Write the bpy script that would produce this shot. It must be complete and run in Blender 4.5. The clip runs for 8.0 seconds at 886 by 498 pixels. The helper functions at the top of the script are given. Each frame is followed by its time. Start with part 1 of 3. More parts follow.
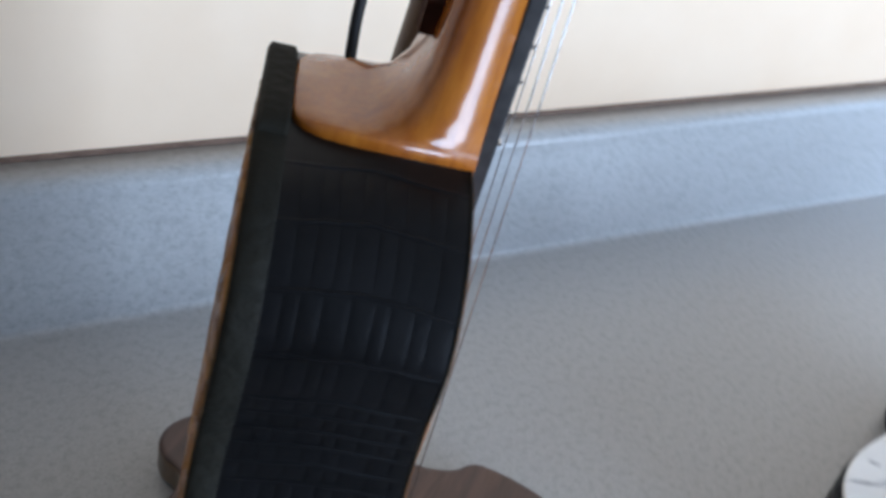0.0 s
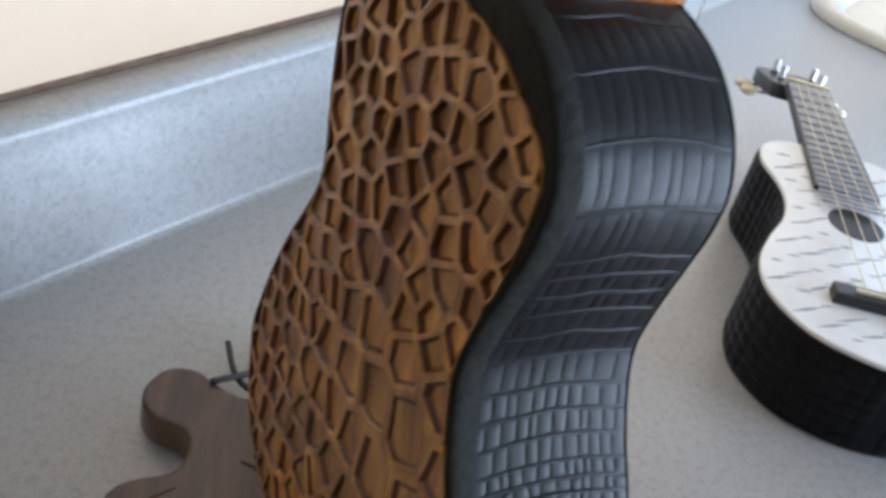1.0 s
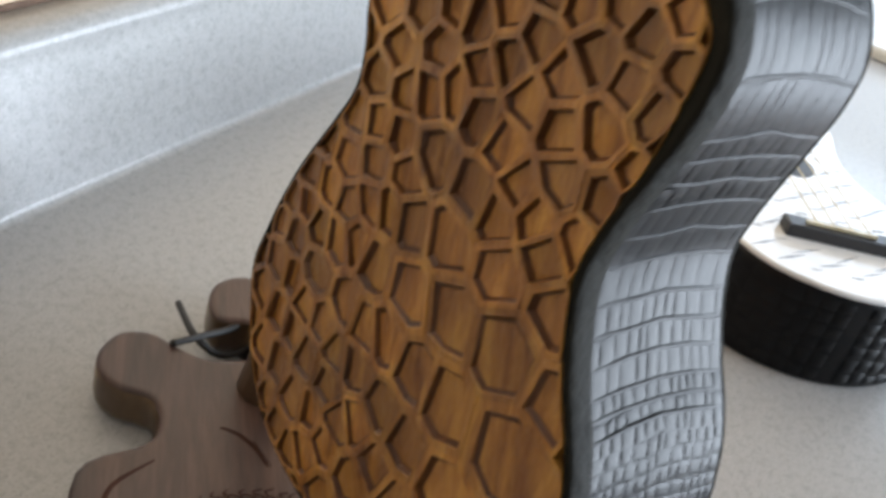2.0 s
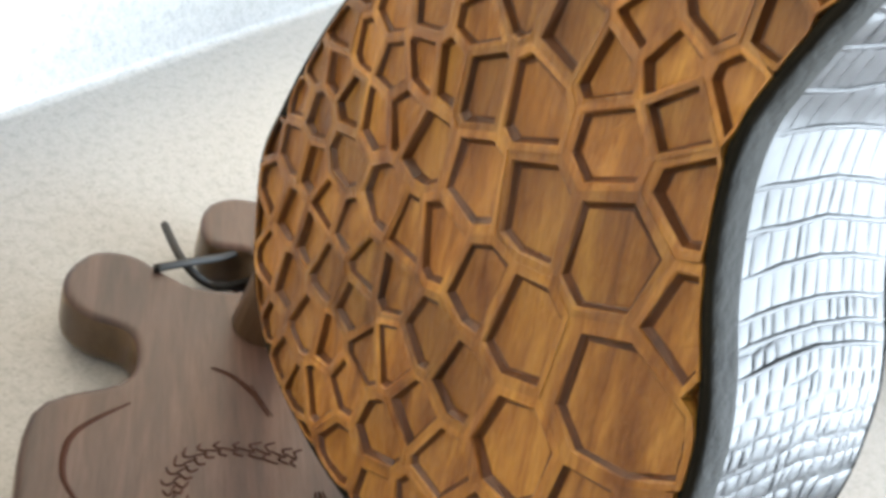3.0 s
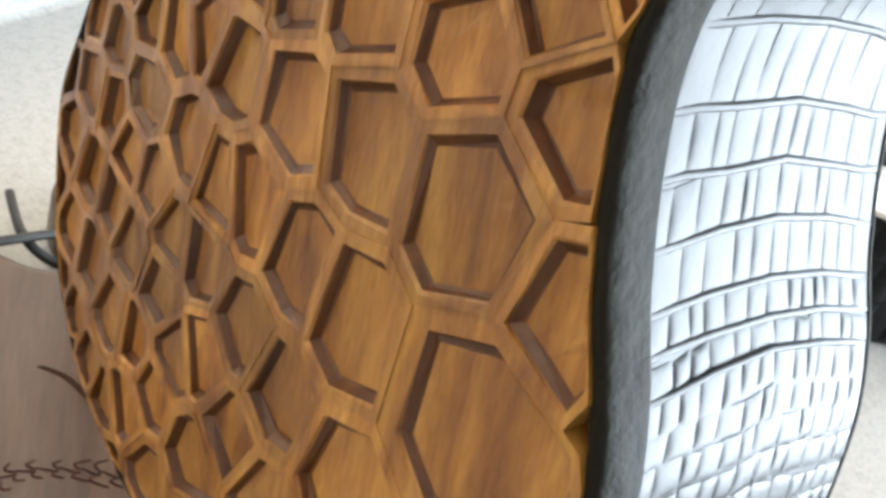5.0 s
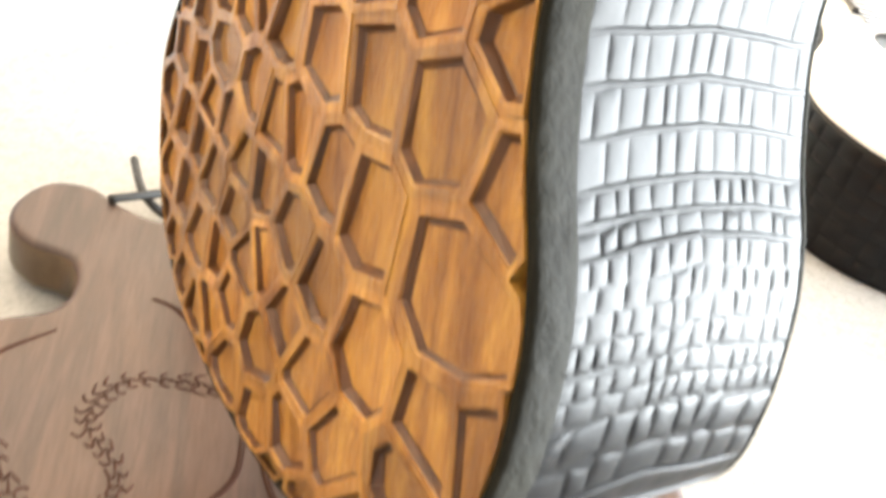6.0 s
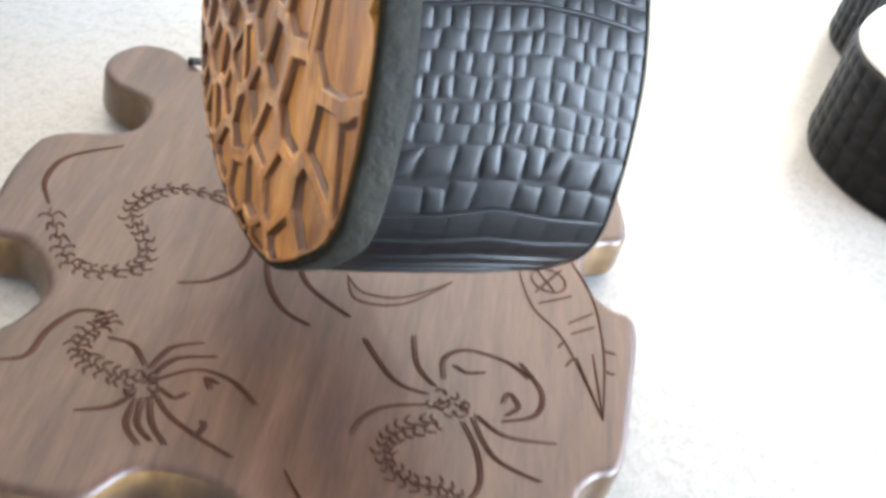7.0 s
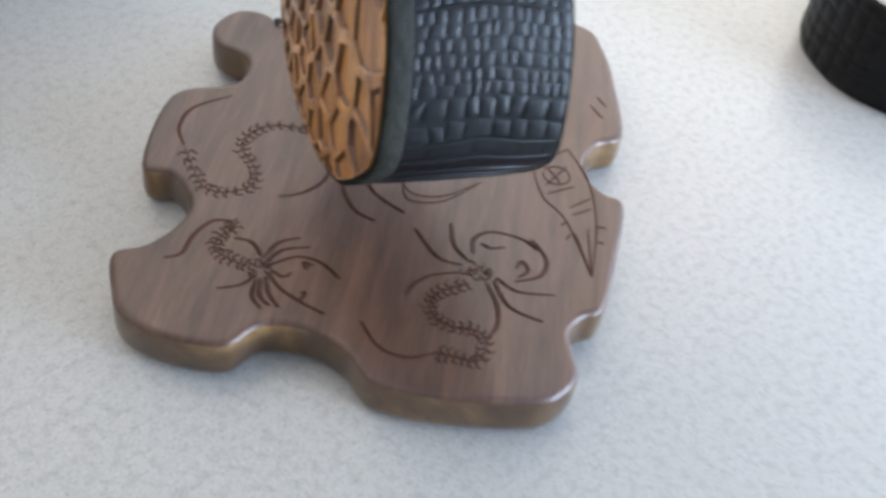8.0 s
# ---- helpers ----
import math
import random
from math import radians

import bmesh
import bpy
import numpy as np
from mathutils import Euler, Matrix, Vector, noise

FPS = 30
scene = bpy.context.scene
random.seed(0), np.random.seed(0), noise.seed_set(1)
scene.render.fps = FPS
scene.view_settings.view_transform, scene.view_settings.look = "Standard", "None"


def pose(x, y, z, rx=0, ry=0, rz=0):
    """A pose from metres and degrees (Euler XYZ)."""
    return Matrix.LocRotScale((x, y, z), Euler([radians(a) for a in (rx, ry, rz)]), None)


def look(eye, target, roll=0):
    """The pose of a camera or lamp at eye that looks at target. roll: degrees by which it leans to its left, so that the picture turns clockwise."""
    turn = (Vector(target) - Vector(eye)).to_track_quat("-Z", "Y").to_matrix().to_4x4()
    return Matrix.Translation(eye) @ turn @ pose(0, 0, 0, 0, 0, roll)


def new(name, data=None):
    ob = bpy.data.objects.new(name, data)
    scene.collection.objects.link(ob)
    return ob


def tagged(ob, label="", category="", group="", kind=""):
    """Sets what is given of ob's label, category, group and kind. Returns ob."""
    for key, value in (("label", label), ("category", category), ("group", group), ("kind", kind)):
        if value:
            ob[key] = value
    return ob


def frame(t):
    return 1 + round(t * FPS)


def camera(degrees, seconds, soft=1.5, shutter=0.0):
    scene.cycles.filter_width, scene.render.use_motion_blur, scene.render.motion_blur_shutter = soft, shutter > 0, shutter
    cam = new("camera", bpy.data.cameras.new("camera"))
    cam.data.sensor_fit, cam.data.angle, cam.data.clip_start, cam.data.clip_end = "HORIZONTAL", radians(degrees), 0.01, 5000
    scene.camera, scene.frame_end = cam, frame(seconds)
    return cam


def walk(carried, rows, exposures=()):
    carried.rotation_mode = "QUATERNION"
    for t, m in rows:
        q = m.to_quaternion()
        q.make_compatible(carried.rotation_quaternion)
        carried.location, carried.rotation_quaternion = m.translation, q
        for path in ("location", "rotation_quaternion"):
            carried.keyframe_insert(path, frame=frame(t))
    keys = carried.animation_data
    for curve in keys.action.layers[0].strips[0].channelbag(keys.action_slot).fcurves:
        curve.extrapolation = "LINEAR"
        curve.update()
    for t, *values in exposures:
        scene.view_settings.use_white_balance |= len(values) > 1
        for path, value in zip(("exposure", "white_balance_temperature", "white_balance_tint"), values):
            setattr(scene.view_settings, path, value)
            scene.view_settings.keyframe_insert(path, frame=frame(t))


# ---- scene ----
cam = camera(44.9, 8.0, soft=3.5, shutter=0.5)
PATH = [
    (0, (0.0845, -0.048, 0.4243), (0.3535, 0.3168, 0.1116), 13.9),
    (0.5, (0.0214, -0.0025, 0.41), (0.364, 0.284, 0.0885), 12.8),
    (1, (-0.032, 0.047, 0.375), (1.408, 0.868, -0.743), 15.3),
    (1.5, (-0.045, 0.073, 0.351), (1.475, 0.774, -0.744), 16.5),
    (2, (-0.049, 0.104, 0.321), (1.556, 0.657, -0.738), 18.5),
    (3.5, (0.022, 0.13, 0.24), (1.624, 0.629, -0.848), 22.1),
    (4, (0.042, 0.127, 0.231), (1.661, 0.579, -0.854), 23.3),
    (4.5, (0.055, 0.127, 0.225), (1.691, 0.535, -0.852), 24.0),
    (6, (0.029, 0.087, 0.244), (1.522, 0.756, -0.907), 17.9),
    (6.5, (-0.001, 0.048, 0.235), (1.435, 0.778, -0.951), 21.4),
    (7, (0.009, -0.002, 0.246), (1.32, 0.91, -0.958), 17.1),
    (7.5, (-0.029, -0.032, 0.275), (1.142, 0.927, -1.031), 13.2),
    (8, (-0.043, -0.075, 0.333), (1.048, 0.854, -1.062), 9.8),
]
EXPOSURES = [
    (0.0, -0.60, 5150, 10), (1.0, -0.30, 5450, 10), (2.0, -0.02, 6100, 10), (2.5, 0.5, 6100, 8), (3.4, 1.18, 6000, 6), (4.0, 1.05, 6000, 6), (4.7, 0.97, 6000, 6),
    (6.0, 1.90, 6700, 8), (6.5, 1.92, 6400, 8), (7.0, 1.62, 5650, 8), (7.5, 1.42, 5380, 8), (8.0, 0.95, 5300, 8),
]
walk(cam, [(t, look(eye, target, roll)) for t, eye, target, roll in PATH], EXPOSURES)

# ---- light ----
world = bpy.data.worlds.new("sky")
scene.world = world
world.use_nodes = True
wn = world.node_tree
sky = wn.nodes.new("ShaderNodeTexSky")
sky.sky_type, sky.sun_disc = "NISHITA", False
sky.sun_elevation, sky.sun_rotation = radians(38), radians(200)
wn.links.new(sky.outputs["Color"], wn.nodes["Background"].inputs["Color"])
wn.nodes["Background"].inputs["Strength"].default_value = 0.12


def window_light(name, m, width, height, power, colour):
    lamp = bpy.data.lights.new(name, "AREA")
    lamp.shape, lamp.size, lamp.size_y = "RECTANGLE", width, height
    lamp.energy, lamp.color = power, colour
    ob = new(name, lamp)
    ob.matrix_world = m
    return ob


# daylight in the two window openings
window_light("daylight_end", look((2.62, -0.55, 0.66), (0.3, -0.55, 0.56)), 1.85, 0.95, 22, (0.78, 0.89, 1.0))
window_light("daylight_side", look((1.62, -2.12, 0.15), (1.62, 0.2, 0.15)), 1.85, 1.95, 176, (0.86, 0.93, 1.0))


# ---- materials ----
def material(name, rough=0.5, metal=0.0, coat=0.0):
    mat = bpy.data.materials.new(name)
    mat.use_nodes = True
    nt = mat.node_tree
    bsdf = nt.nodes["Principled BSDF"]
    bsdf.inputs["Roughness"].default_value = rough
    bsdf.inputs["Metallic"].default_value = metal
    bsdf.inputs["Coat Weight"].default_value = coat
    return mat, nt, bsdf


def noise_tex(nt, scale, detail=6.0, stretch=(1, 1, 1), distort=0.0, rough=0.55, turn=0.0):
    co = nt.nodes.new("ShaderNodeTexCoord")
    mp = nt.nodes.new("ShaderNodeMapping")
    mp.vector_type = "TEXTURE"
    mp.inputs["Scale"].default_value = tuple(1 / v for v in stretch)
    mp.inputs["Rotation"].default_value = (0, 0, radians(turn))
    nt.links.new(co.outputs["Object"], mp.inputs["Vector"])
    tex = nt.nodes.new("ShaderNodeTexNoise")
    tex.inputs["Scale"].default_value = scale
    tex.inputs["Detail"].default_value = detail
    tex.inputs["Distortion"].default_value = distort
    tex.inputs["Roughness"].default_value = rough
    nt.links.new(mp.outputs["Vector"], tex.inputs["Vector"])
    return tex.outputs["Fac"]


def ramp(nt, fac, stops):
    r = nt.nodes.new("ShaderNodeValToRGB")
    els = r.color_ramp.elements
    while len(els) < len(stops):
        els.new(0.5)
    for e, (at, c) in zip(els, stops):
        e.position, e.color = at, (*c, 1)
    nt.links.new(fac, r.inputs["Fac"])
    return r.outputs["Color"]


def blend(nt, kind, fac, a, b):
    m = nt.nodes.new("ShaderNodeMix")
    m.data_type, m.blend_type = "RGBA", kind
    if isinstance(fac, float):
        m.inputs[0].default_value = fac
    else:
        nt.links.new(fac, m.inputs[0])
    for sock, v in ((m.inputs[6], a), (m.inputs[7], b)):
        if isinstance(v, tuple):
            sock.default_value = (*v, 1)
        else:
            nt.links.new(v, sock)
    return m.outputs[2]


def bump(nt, bsdf, height, strength, dist):
    b = nt.nodes.new("ShaderNodeBump")
    b.inputs["Strength"].default_value, b.inputs["Distance"].default_value = strength, dist
    nt.links.new(height, b.inputs["Height"])
    nt.links.new(b.outputs["Normal"], bsdf.inputs["Normal"])


def per_object(nt, colour, amount):
    """Vary the brightness of a colour from object to object."""
    info = nt.nodes.new("ShaderNodeObjectInfo")
    c = ramp(nt, info.outputs["Random"], [(0.0, (1 - amount,) * 3), (1.0, (1 + amount * 0.4,) * 3)])
    return blend(nt, "MULTIPLY", 1.0, colour, c)


def wood(name, dark, mid, light, stretch, scale=22, rough=0.45, coat=0.0, vary=0.0, bumps=0.25, turn=0.0):
    mat, nt, bsdf = material(name, rough, 0, coat)
    broad = ramp(nt, noise_tex(nt, scale, 5, stretch, 0.6, 0.55, turn), [(0.3, dark), (0.5, mid), (0.72, light)])
    fine = noise_tex(nt, scale * 7, 8, stretch, 0.2, 0.7, turn)
    streak = ramp(nt, fine, [(0.35, (0.66, 0.56, 0.46)), (0.6, (1, 1, 1))])
    c = blend(nt, "MULTIPLY", 0.8, broad, streak)
    if vary:
        c = per_object(nt, c, vary)
    nt.links.new(c, bsdf.inputs["Base Color"])
    if bumps < 0.5:
        bump(nt, bsdf, fine, bumps, 0.0006)
    else:
        coarse = blend(nt, "MIX", 0.6, fine, noise_tex(nt, scale * 9, 3, (1.6, 0.8, 1.6), 0.4, 0.5, turn))
        bump(nt, bsdf, coarse, bumps, 0.0016)
    return mat


M_BASE = wood("walnut_wood", (0.042, 0.0215, 0.0155), (0.073, 0.039, 0.029), (0.114, 0.065, 0.048), (0.7, 7.0, 3.0), 14, 0.45, 0.1, 0.0, 0.2, 40)
nt = M_BASE.node_tree
bsdf = nt.nodes["Principled BSDF"]
patch = ramp(nt, noise_tex(nt, 9, 3), [(0.36, (1.06, 0.92, 0.62)), (0.55, (1.0, 1.0, 1.06))])
nt.links.new(blend(nt, "MULTIPLY", 0.8, bsdf.inputs["Base Color"].links[0].from_socket, patch), bsdf.inputs["Base Color"])
M_EDGE = wood("walnut_edge", (0.05, 0.029, 0.017), (0.11, 0.066, 0.030), (0.30, 0.18, 0.065), (1.2, 1.2, 1.0), 20, 0.32, 0.3)
M_POST = wood("post_wood", (0.10, 0.055, 0.03), (0.17, 0.10, 0.055), (0.24, 0.15, 0.08), (5, 5, 0.7), 18, 0.45)
M_BACK = wood("honey_wood", (0.22, 0.080, 0.014), (0.44, 0.195, 0.033), (0.67, 0.36, 0.070), (6, 1.0, 6), 24, 0.29, 0.5, 0.36, 0.75, -14)
# for cell walls: dark stain, with the pits' shade mixed into the colour
M_CARVED = wood("stained_shaded_wood", (0.060, 0.019, 0.004), (0.11, 0.037, 0.007), (0.17, 0.062, 0.012), (5, 1.0, 5), 26, 0.4, 0.2, 0.2)
M_NECK = wood("neck_wood", (0.30, 0.085, 0.008), (0.40, 0.135, 0.013), (0.47, 0.18, 0.02), (4, 0.6, 4), 14, 0.22, 0.6, 0.0, 0.05)


def leather(name, low, high, rough, vary, relief=0.0004, grain=260):
    mat, nt, bsdf = material(name, rough)
    tex = noise_tex(nt, grain, 6)
    big = noise_tex(nt, 35, 4)
    c = blend(nt, "MIX", big, low, high)
    c = blend(nt, "MULTIPLY", 0.5, c, ramp(nt, tex, [(0.3, (0.5, 0.5, 0.5)), (0.7, (1, 1, 1))]))
    if vary:
        c = per_object(nt, c, vary)
    nt.links.new(c, bsdf.inputs["Base Color"])
    rr = nt.nodes.new("ShaderNodeMapRange")
    rr.inputs["To Min"].default_value, rr.inputs["To Max"].default_value = rough - 0.08, rough + 0.14
    nt.links.new(big, rr.inputs["Value"])
    nt.links.new(rr.outputs["Result"], bsdf.inputs["Roughness"])
    bump(nt, bsdf, tex, 0.35 if relief < 0.001 else 0.8, relief)
    return mat


M_SCALE = leather("black_scale_leather", (0.002, 0.002, 0.0024), (0.005, 0.005, 0.006), 0.40, 0.25)
M_SCALE.node_tree.nodes["Principled BSDF"].inputs["Specular IOR Level"].default_value = 0.16
M_SCALE.node_tree.nodes["Principled BSDF"].inputs["Coat Weight"].default_value = 0.12
M_SCALE.node_tree.nodes["Principled BSDF"].inputs["Coat Roughness"].default_value = 0.28
M_HOLE_SHADE = leather("dark_hole_shade", (0.006, 0.006, 0.007), (0.012, 0.012, 0.013), 0.42, 0.0)
M_BAND = leather("olive_black_binding", (0.005, 0.0047, 0.0032), (0.022, 0.020, 0.013), 0.70, 0.0, 0.0014, 200)
M_BAND.node_tree.nodes["Principled BSDF"].inputs["Specular IOR Level"].default_value = 0.15
M_BURNT = leather("burnt_line", (0.040, 0.017, 0.011), (0.080, 0.036, 0.024), 0.85, 0.0)
M_BURNT.node_tree.nodes["Principled BSDF"].inputs["Specular IOR Level"].default_value = 0.1
M_CORD = leather("black_cord", (0.012, 0.011, 0.010), (0.03, 0.027, 0.024), 0.6, 0.0)
M_BLACK = leather("black_wood", (0.012, 0.012, 0.014), (0.028, 0.028, 0.032), 0.35, 0.0)

M_COUNTER, nt, bsdf = material("speckled_laminate", 0.29)
speck = ramp(nt, noise_tex(nt, 700, 3), [(0.32, (0.33, 0.33, 0.32)), (0.44, (0.42, 0.42, 0.415)), (0.62, (0.45, 0.45, 0.445)), (0.74, (0.52, 0.52, 0.515))])
cloud = ramp(nt, noise_tex(nt, 210, 4), [(0.34, (0.76, 0.76, 0.75)), (0.5, (0.95, 0.95, 0.95)), (0.68, (1, 1, 1))])
nt.links.new(blend(nt, "MULTIPLY", 0.7, speck, cloud), bsdf.inputs["Base Color"])
bump(nt, bsdf, noise_tex(nt, 500, 3), 0.12, 0.0003)

M_WALL, nt, bsdf = material("cream_wall_paint", 0.7)
nt.links.new(ramp(nt, noise_tex(nt, 9, 5), [(0.3, (0.80, 0.61, 0.42)), (0.7, (0.85, 0.67, 0.48))]), bsdf.inputs["Base Color"])
bump(nt, bsdf, noise_tex(nt, 300, 4), 0.15, 0.0005)
# room shell out of view: colour darkened so it bounces less light
M_ROOM, nt, bsdf = material("toned_down_room_paint", 0.8)
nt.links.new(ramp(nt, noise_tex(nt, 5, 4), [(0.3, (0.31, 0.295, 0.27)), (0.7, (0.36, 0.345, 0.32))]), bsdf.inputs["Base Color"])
M_SEAM, nt, bsdf = material("brown_seam", 0.8)
nt.links.new(ramp(nt, noise_tex(nt, 80, 4), [(0.3, (0.10, 0.06, 0.04)), (0.7, (0.2, 0.13, 0.09))]), bsdf.inputs["Base Color"])

M_WHITE, nt, bsdf = material("white_lacquer", 0.3, 0, 0.4)
nt.links.new(ramp(nt, noise_tex(nt, 40, 5), [(0.3, (0.70, 0.70, 0.69)), (0.7, (0.82, 0.82, 0.81))]), bsdf.inputs["Base Color"])
bump(nt, bsdf, noise_tex(nt, 90, 3), 0.3, 0.0008)
M_PEARL, nt, bsdf = material("cream_pearl_button", 0.25, 0, 0.5)
nt.links.new(ramp(nt, noise_tex(nt, 120, 4), [(0.3, (0.55, 0.47, 0.28)), (0.7, (0.78, 0.72, 0.52))]), bsdf.inputs["Base Color"])
M_METAL, nt, bsdf = material("brushed_metal", 0.25, 1.0)
nt.links.new(ramp(nt, noise_tex(nt, 200, 4), [(0.3, (0.55, 0.55, 0.56)), (0.7, (0.75, 0.75, 0.76))]), bsdf.inputs["Base Color"])
M_INLAY, nt, bsdf = material("grey_pearl", 0.25)
nt.links.new(ramp(nt, noise_tex(nt, 160, 4), [(0.3, (0.16, 0.17, 0.19)), (0.7, (0.30, 0.31, 0.34))]), bsdf.inputs["Base Color"])
M_FRETS, nt, bsdf = material("dark_fretboard", 0.4)
nt.links.new(ramp(nt, noise_tex(nt, 150, 4), [(0.3, (0.02, 0.018, 0.018)), (0.7, (0.05, 0.046, 0.045))]), bsdf.inputs["Base Color"])
M_SINK, nt, bsdf = material("almond_enamel", 0.25, 0, 0.3)
nt.links.new(ramp(nt, noise_tex(nt, 30, 4), [(0.3, (0.52, 0.49, 0.43)), (0.7, (0.60, 0.57, 0.50))]), bsdf.inputs["Base Color"])


# ---- mesh helpers ----
def mesh_of(name, bm, mat, smooth=False):
    bmesh.ops.recalc_face_normals(bm, faces=bm.faces)
    me = bpy.data.meshes.new(name)
    bm.to_mesh(me)
    bm.free()
    me.materials.append(mat)
    for p in me.polygons:
        p.use_smooth = smooth
    return me


def part(name, bm, mat, parent=None, label="", smooth=False):
    ob = new(name, mesh_of(name, bm, mat, smooth))
    if parent:
        ob.parent = parent
    if label:
        ob["label"] = label
    return ob


def spline(points, steps=6, closed=True):
    """Catmull-Rom curve through the points."""
    pts = [Vector(p) for p in points]
    n = len(pts)
    out = []
    for i in range(n if closed else n - 1):
        if closed:
            a, b, c, d = (pts[(i + k - 1) % n] for k in range(4))
        else:
            a, b, c, d = pts[max(i - 1, 0)], pts[i], pts[i + 1], pts[min(i + 2, n - 1)]
        for s in range(steps):
            t = s / steps
            out.append(0.5 * (2 * b + (c - a) * t + (2 * a - 5 * b + 4 * c - d) * t * t + (3 * b - a - 3 * c + d) * t ** 3))
    if not closed:
        out.append(pts[-1])
    return out


def add_loops(bm, loops, cap_first=True, cap_last=True, closed=True):
    """Skin a list of equal loops of 3D points."""
    vs = [[bm.verts.new(p) for p in lp] for lp in loops]
    n = len(vs[0])
    for a, b in zip(vs, vs[1:]):
        for i in range(n if closed else n - 1):
            j = (i + 1) % n
            bm.faces.new((a[i], a[j], b[j], b[i]))
    if cap_first:
        bm.faces.new(vs[0][::-1])
    if cap_last:
        bm.faces.new(vs[-1])


def inset_loop(loop, d):
    """Move a closed 2D loop inward (counter-clockwise loop) by d."""
    n = len(loop)
    out = []
    for i in range(n):
        a, b, c = loop[i - 1], loop[i], loop[(i + 1) % n]
        t = (c - a).normalized()
        out.append(Vector((b[0] - t[1] * d, b[1] + t[0] * d)))
    return out


def area(loop):
    return 0.5 * sum(a[0] * b[1] - a[1] * b[0] for a, b in zip(loop, loop[1:] + loop[:1]))


def slab(bm, loop, z0, z1, bevel, steps=3, under=None):
    """A plate from a 2D loop with rounded top and bottom edges."""
    if area(loop) < 0:
        loop = loop[::-1]
    low = bevel if under is None else under
    ring = lambda ins, z: [(p[0], p[1], z) for p in inset_loop(loop, ins)]
    turn = [math.pi / 2 * k / steps for k in range(steps + 1)]
    rings = [ring(low + 0.0012, z0)] + [ring(low * (1 - math.sin(a)), z0 + low * (1 - math.cos(a))) for a in turn]
    rings += [ring(bevel * (1 - math.sin(a)), z1 - bevel * (1 - math.cos(a))) for a in reversed(turn)] + [ring(bevel + 0.0012, z1)]
    add_loops(bm, rings)


def tube(bm, points, radius, sides=10, taper=None):
    pts = [Vector(p) for p in points]
    loops = []
    ref = Vector((0.3, 0.2, 0.93)).normalized()
    for i, p in enumerate(pts):
        t = (pts[min(i + 1, len(pts) - 1)] - pts[max(i - 1, 0)]).normalized()
        if abs(t.dot(ref)) > 0.95:
            ref = Vector((1, 0, 0))
        u = t.cross(ref).normalized()
        v = t.cross(u)
        r = radius if taper is None else radius * taper(i / (len(pts) - 1))
        loops.append([p + (u * math.cos(a) + v * math.sin(a)) * r for a in (2 * math.pi * k / sides for k in range(sides))])
    add_loops(bm, loops)


def box(bm, x0, y0, z0, x1, y1, z1, bevel=0.0, m=None):
    r = bmesh.ops.create_cube(bm, size=1.0, matrix=Matrix.Translation(((x0 + x1) / 2, (y0 + y1) / 2, (z0 + z1) / 2)) @ Matrix.Diagonal((x1 - x0, y1 - y0, z1 - z0, 1)))
    if bevel:
        es = {e for v in r["verts"] for e in v.link_edges}
        out = bmesh.ops.bevel(bm, geom=list(es), offset=bevel, segments=2, affect="EDGES", profile=0.7)
        verts = {v for f in out["faces"] for v in f.verts} | {v for v in r["verts"] if v.is_valid}
    else:
        verts = set(r["verts"])
    if m is not None:
        bmesh.ops.transform(bm, matrix=m, verts=list(verts))


def thing(name, label, category, at=None, group=""):
    ob = new(name)
    if at is not None:
        ob.matrix_basis = at
    return tagged(ob, label, category, group)


def structure(name, bm, mat, label, smooth=False):
    return tagged(part(name, bm, mat, None, "", smooth), label, "", "", "structure")


# ---- the room and the worktop ----
X0, X1 = -1.6, 2.7
WALL_Y = 0.4774
SPLASH_H = 0.0847
bm = bmesh.new()
profile = [(-0.155, -0.035), (-0.168, -0.022), (-0.166, -0.007), (-0.157, 0.0), (-0.1, 0.0), (0.2, 0.0), (0.422, 0.0)]
FACE_Y, R_TOP = 0.4500, 0.0100
profile += [(0.4265, 0.0), (0.4290, 0.0004), (0.4306, 0.0018), (0.4315, 0.0040)]
profile += [(0.4315 + f * (FACE_Y - 0.4315), 0.0040 + f * (SPLASH_H - R_TOP - 0.0040)) for f in (0.1, 0.5, 0.9, 1.0)]
profile += [(FACE_Y + R_TOP - R_TOP * math.cos(a), SPLASH_H - R_TOP + R_TOP * math.sin(a)) for a in (math.pi / 2 * k / 8 for k in range(1, 9))]
profile += [(FACE_Y + R_TOP + 0.003, SPLASH_H)]
profile += [(WALL_Y - 0.001, SPLASH_H), (WALL_Y - 0.001, -0.035)]
add_loops(bm, [[(x, y, z) for y, z in profile] for x in (X0, X1)])
structure("countertop", bm, M_COUNTER, "pale grey speckled laminate worktop with a rounded upstand", True)

bm = bmesh.new()
tube(bm, [(X0, WALL_Y - 0.0012, SPLASH_H + 0.0005), (X1, WALL_Y - 0.0012, SPLASH_H + 0.0005)], 0.0022, 6)
structure("seam_line", bm, M_SEAM, "thin brown seam between the upstand and the wall")

ROOM_Y, FLOOR, CEIL = -2.2, -0.91, 1.55
bm = bmesh.new()
box(bm, X0 - 0.1, WALL_Y, FLOOR, X1 + 0.1, WALL_Y + 0.1, CEIL)
structure("wall_north", bm, M_WALL, "plain cream painted kitchen wall")
bm = bmesh.new()
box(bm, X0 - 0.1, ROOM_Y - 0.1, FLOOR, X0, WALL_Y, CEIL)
structure("wall_west", bm, M_ROOM, "plain toned-down painted wall")


